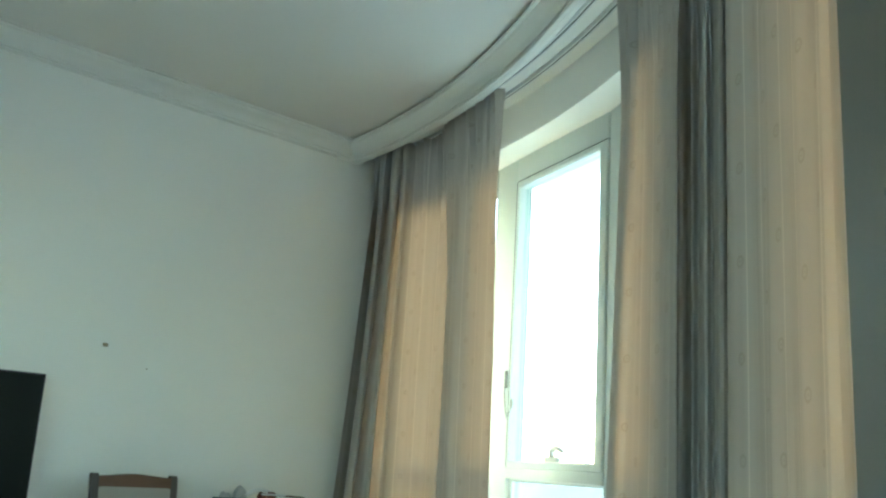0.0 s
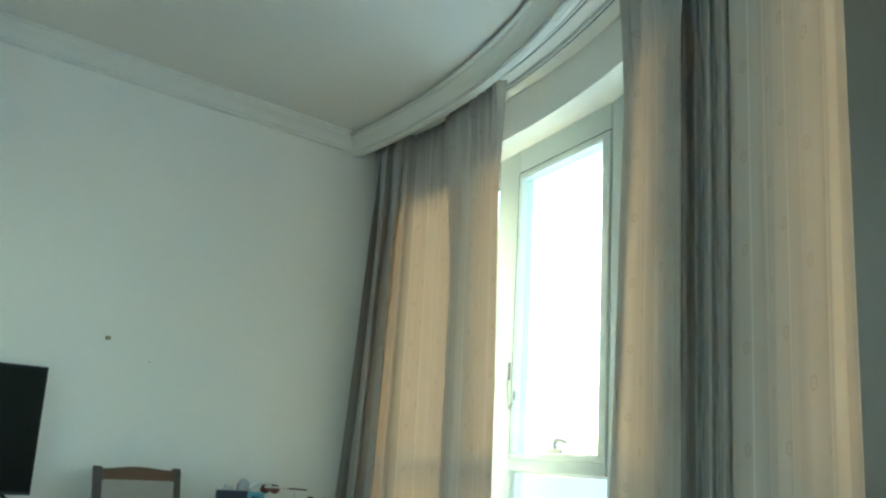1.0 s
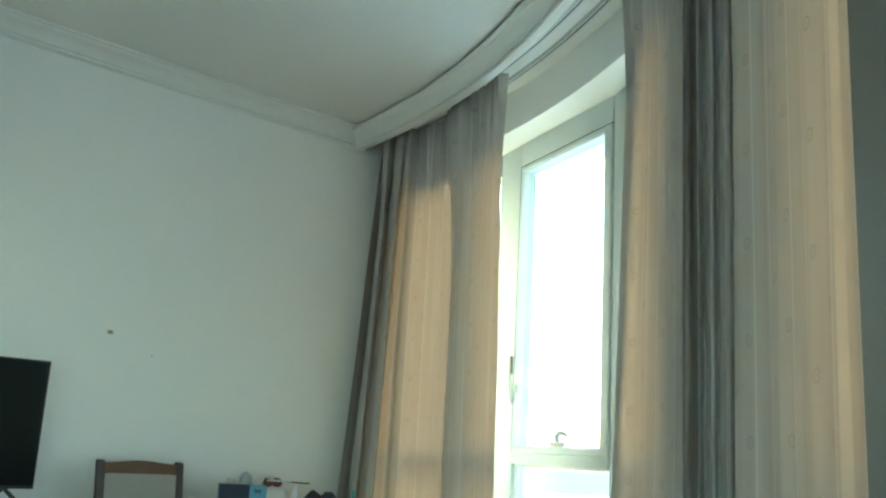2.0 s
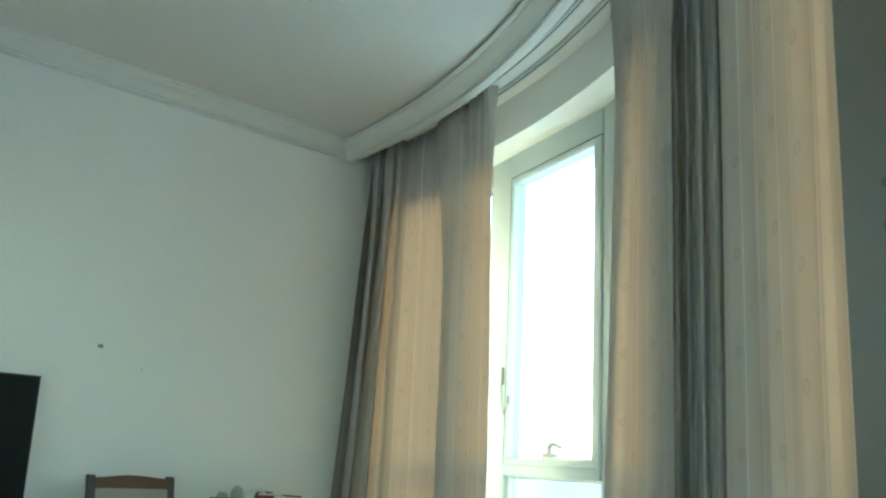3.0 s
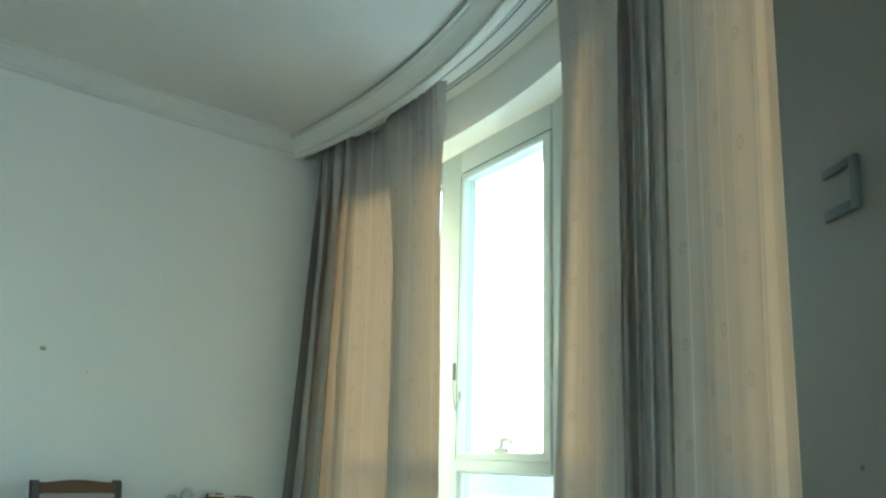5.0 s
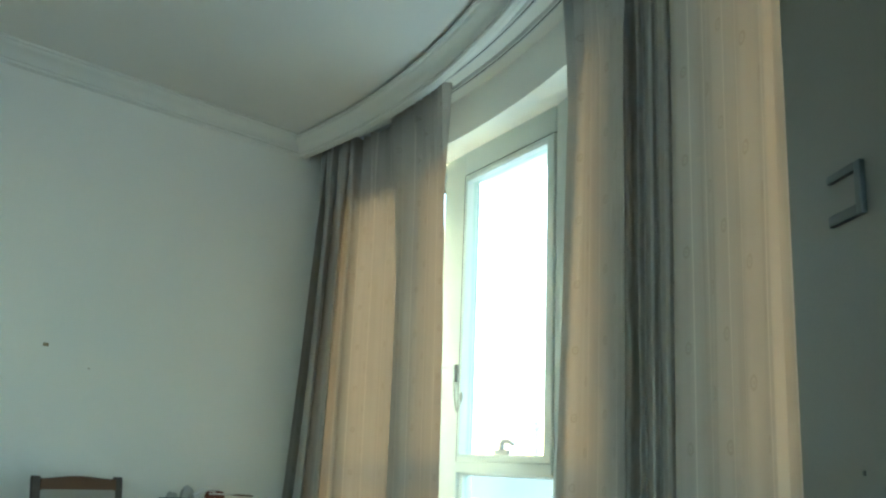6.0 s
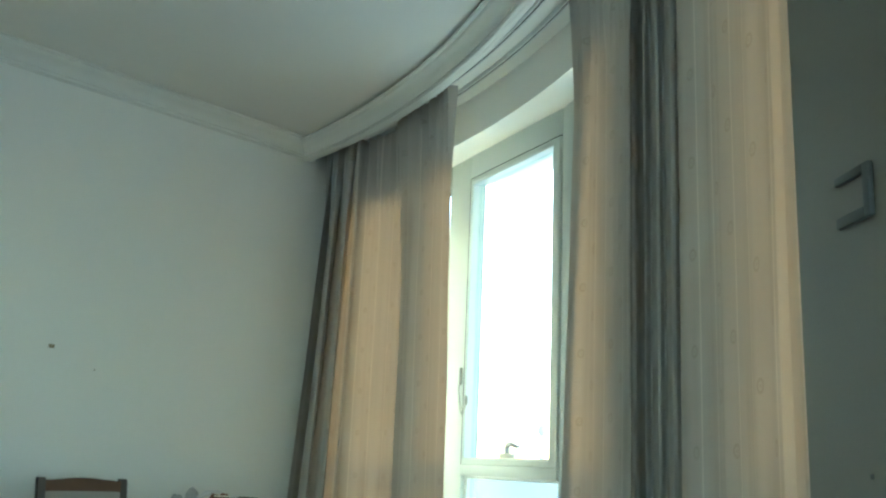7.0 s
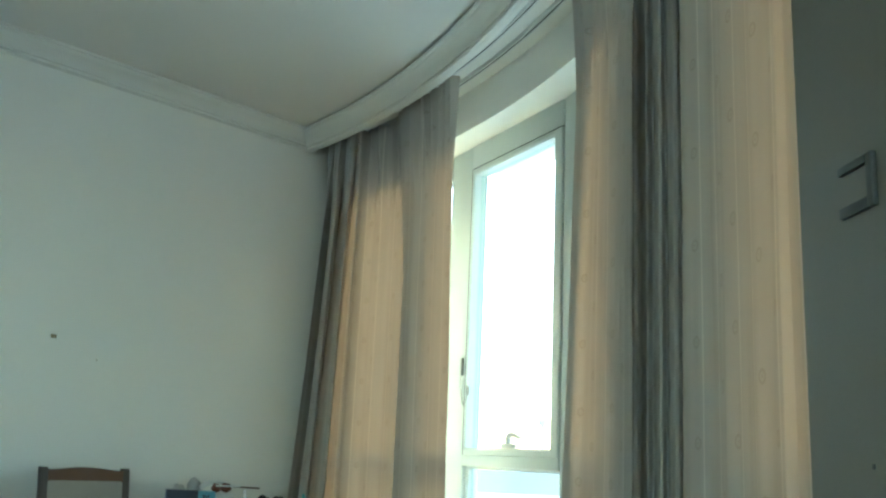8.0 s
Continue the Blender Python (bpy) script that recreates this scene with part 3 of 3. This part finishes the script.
table(0.30, 1.62, 4.16, 4.57, H_TV, "brown wooden stand against the wall under the television")
table(2.34, 3.18, 4.12, 4.57, H_SIDE, "brown wooden side table holding boxes and small clutter")

# ---- television ----
tv = new("television")
tv.location = (1.515, 4.40, H_TV)
tagged(tv, "flat black television on splayed legs, switched off", "television")
TW, TB, TT = 1.02, 0.078, 0.650
part("body", block(-TW, 0.0, 0.0, 0.022, TB, TT, bevel=0.004), BLACK, tv)
part("rear_box", block(-TW + 0.18, -0.18, 0.0225, 0.06, TB + 0.03, TB + 0.33, bevel=0.012), BLACK, tv)
part("screen", block(-TW + 0.007, -0.007, -0.0025, -0.0002, TB + 0.014, TT - 0.007, bevel=0.0008), SCREEN, tv, "glossy dark screen")
for fx in (-0.125, -TW + 0.125):
    for dy in (-0.11, 0.13):
        b = sweep(bmesh.new(), [[(fx + s * (0.055 if dy < 0 else -0.045) - 0.010, 0.011 + s * dy - 0.012, TB + 0.003 - s * (TB + 0.002)), (fx + s * (0.055 if dy < 0 else -0.045) + 0.010, 0.011 + s * dy - 0.012, TB + 0.003 - s * (TB + 0.002)),
                                 (fx + s * (0.055 if dy < 0 else -0.045) + 0.010, 0.011 + s * dy + 0.012, TB + 0.003 - s * (TB + 0.002)), (fx + s * (0.055 if dy < 0 else -0.045) - 0.010, 0.011 + s * dy + 0.012, TB + 0.003 - s * (TB + 0.002))] for s in (0.0, 0.25, 0.5, 0.75, 1.0)])
        part("leg", b, BLACK, tv)

# ---- clutter on the side table ----
bx = new("carton")
bx.matrix_world = pose(2.50, 4.33, H_SIDE, 0, 0, -25)
tagged(bx, "navy carton with a light blue end on the side table", "box")
part("body", block(-0.088, 0.064, -0.05, 0.05, 0, 0.154, bevel=0.002), NAVY, bx)
part("end_panel", block(0.0645, 0.150, -0.05, 0.05, 0, 0.151, bevel=0.002), BLUE, bx, "light blue end panel")
b = bmesh.new()
tube(b, [(0.088, -0.0515, 0.134), (0.093, -0.0515, 0.116), (0.103, -0.0515, 0.126), (0.113, -0.0515, 0.116), (0.120, -0.0515, 0.136), (0.104, -0.0515, 0.126), (0.088, -0.0515, 0.134)], 0.003, 6)
part("emblem", b, NAVY, bx, "dark zigzag mark")


def crumple(name, label, category, at, size, mat, seed, rough=0.35):
    """A crumpled soft lump resting on z = 0 of its place."""
    b = bmesh.new()
    bmesh.ops.create_icosphere(b, subdivisions=4, radius=1.0)
    for v in b.verts:
        d = v.co.normalized()
        k = 1 + rough * noise.noise(d * 2.1 + Vector((seed, 0, 0))) + rough * 0.5 * noise.noise(d * 5 + Vector((0, seed, 0)))
        v.co = Vector((d.x * k * size[0], d.y * k * size[1], max(-size[2] * 0.98, d.z * k * size[2])))
    low = min(v.co.z for v in b.verts)
    b.transform(Matrix.Translation((0, 0, -low)))
    ob = mesh_object(name, b, mat, True, 60)
    ob.location = at
    return tagged(ob, label, category)


tl = crumple("tissue", "crumpled grey-white tissue standing up out of the table clutter", "tissue", (2.625, 4.455, H_SIDE), (0.048, 0.035, 0.106), PAPER, 4.2, 0.13)
crumple("paper_scrap", "crumpled whitish paper lying behind the navy carton", "paper", (2.545, 4.47, H_SIDE), (0.050, 0.03, 0.088), PAPER, 9.1, 0.25)

tub = new("plastic_tub")
tub.location = (2.70, 4.36, H_SIDE)
tagged(tub, "white plastic tub with a clear lid and snack packets inside", "tub")
part("body", block(-0.045, 0.085, -0.05, 0.05, 0, 0.130, bevel=0.008), WHITE, tub)
part("rim", block(-0.050, 0.090, -0.055, 0.055, 0.1305, 0.138, bevel=0.003), WHITE, tub)
b = bmesh.new()
tube(b, [(-0.035, -0.02, 0.158), (-0.02, -0.02, 0.166), (0.0, -0.02, 0.163), (0.014, -0.02, 0.158)], [0.010, 0.024, 0.022, 0.010], 10)
part("packet", b, BROWN, tub, "shiny red-brown packet")
b = tube(bmesh.new(), [(0.022, -0.018, 0.158), (0.038, -0.018, 0.167), (0.06, -0.016, 0.165), (0.076, -0.016, 0.158)], [0.010, 0.025, 0.024, 0.009], 10)
part("packet", b, BROWN, tub, "shiny red-brown packet")
b = bmesh.new()
tube(b, [(-0.085, 0.02, 0.162), (-0.04, 0.02, 0.188), (0.02, 0.022, 0.196), (0.07, 0.022, 0.188), (0.082, 0.02, 0.150)], [0.012, 0.014, 0.009, 0.008, 0.007], 10)
part("wrapper", b, WHITE, tub, "crumpled white wrapper")

for x0, y0, x1, y1, z0, z1, r, mt, nm, lb in ((2.66, 4.30, 2.80, 4.28, 0.178, 0.176, 0.0045, WHITE, "white_stick", "slim white stick lying across the plastic tub"),
                                            (2.74, 4.295, 2.92, 4.285, 0.176, 0.168, 0.0042, PEN, "pencil", "brown pencil lying across the plastic tub")):
    b = tube(bmesh.new(), [(x0, y0, H_SIDE + z0), (x1 - 0.012, y1, H_SIDE + z1), (x1, y1, H_SIDE + z1)], [r, r, r * 0.3], 8)
    tagged(mesh_object(nm, b, mt), lb, nm.replace("_", " "))
b = bmesh.new()
tube(b, [(2.86, 4.33, H_SIDE), (2.86, 4.33, H_SIDE + 0.11), (2.86, 4.33, H_SIDE + 0.128), (2.86, 4.33, H_SIDE + 0.157)], [0.022, 0.022, 0.010, 0.010], 14)
tagged(mesh_object("small_bottle", b, WHITE), "small white bottle standing on the side table", "bottle")
crumple("dark_pouch", "dark soft pouch lying on the side table", "pouch", (2.955, 4.30, H_SIDE), (0.05, 0.05, 0.066), DARK, 1.3, 0.10)
crumple("dark_cloth", "folded dark blue cloth on the side table", "cloth", (3.055, 4.30, H_SIDE), (0.05, 0.05, 0.064), DARK, 6.6, 0.12)
b = bmesh.new()
tube(b, [(3.155, 4.21, H_SIDE), (3.155, 4.21, H_SIDE + 0.085), (3.155, 4.21, H_SIDE + 0.105), (3.155, 4.21, H_SIDE + 0.142), (3.155, 4.21, H_SIDE + 0.146)], [0.017, 0.017, 0.009, 0.008, 0.003], 14)
tagged(mesh_object("turquoise_bottle", b, CYAN), "slim turquoise bottle at the table's edge", "bottle")

# ---- outside: far below, a pale shore, the sea and a tower in the haze ----
DROP = -45.0
b = bmesh.new()
bmesh.ops.create_circle(b, cap_ends=True, segments=96, radius=4950)
b.transform(Matrix.Translation((0, 0, DROP)))
structure("ground", b, SAND, "pale sandy ground far below, reaching the horizon", "ground")
b = bmesh.new()
ang = [radians(-30 + 2 * i) for i in range(71)]
inner = [b.verts.new((1430 * math.cos(a), 1430 * math.sin(a) + 20 * math.sin(7 * a), DROP + 0.6)) for a in ang]
outer = [b.verts.new((4900 * math.cos(a), 4900 * math.sin(a), DROP + 0.6)) for a in ang]
for i in range(70):
    b.faces.new((inner[i], inner[i + 1], outer[i + 1], outer[i]))
structure("water", b, SEA, "pale blue-grey sea in bright haze", "sea")
tower = new("tower")
ta = radians(38.95)
tower.location = (4600 * math.cos(ta), 4600 * math.sin(ta), DROP + 0.6)
tower.scale = (3.54, 3.54, 2.9)
tagged(tower, "distant pale tower with a bulbous head in haze", "tower")
part("shaft", tube(bmesh.new(), [(0, 0, 0), (0, 0, 30), (0, 0, 76)], [3.4, 3.0, 2.6], 20), CONCRETE, tower)
part("head", tube(bmesh.new(), [(0, 0, 76), (0, 0, 79), (0, 0, 83), (0, 0, 87), (0, 0, 91), (0, 0, 94)], [2.6, 5.0, 6.6, 6.6, 4.6, 1.5], 24), CONCRETE, tower)
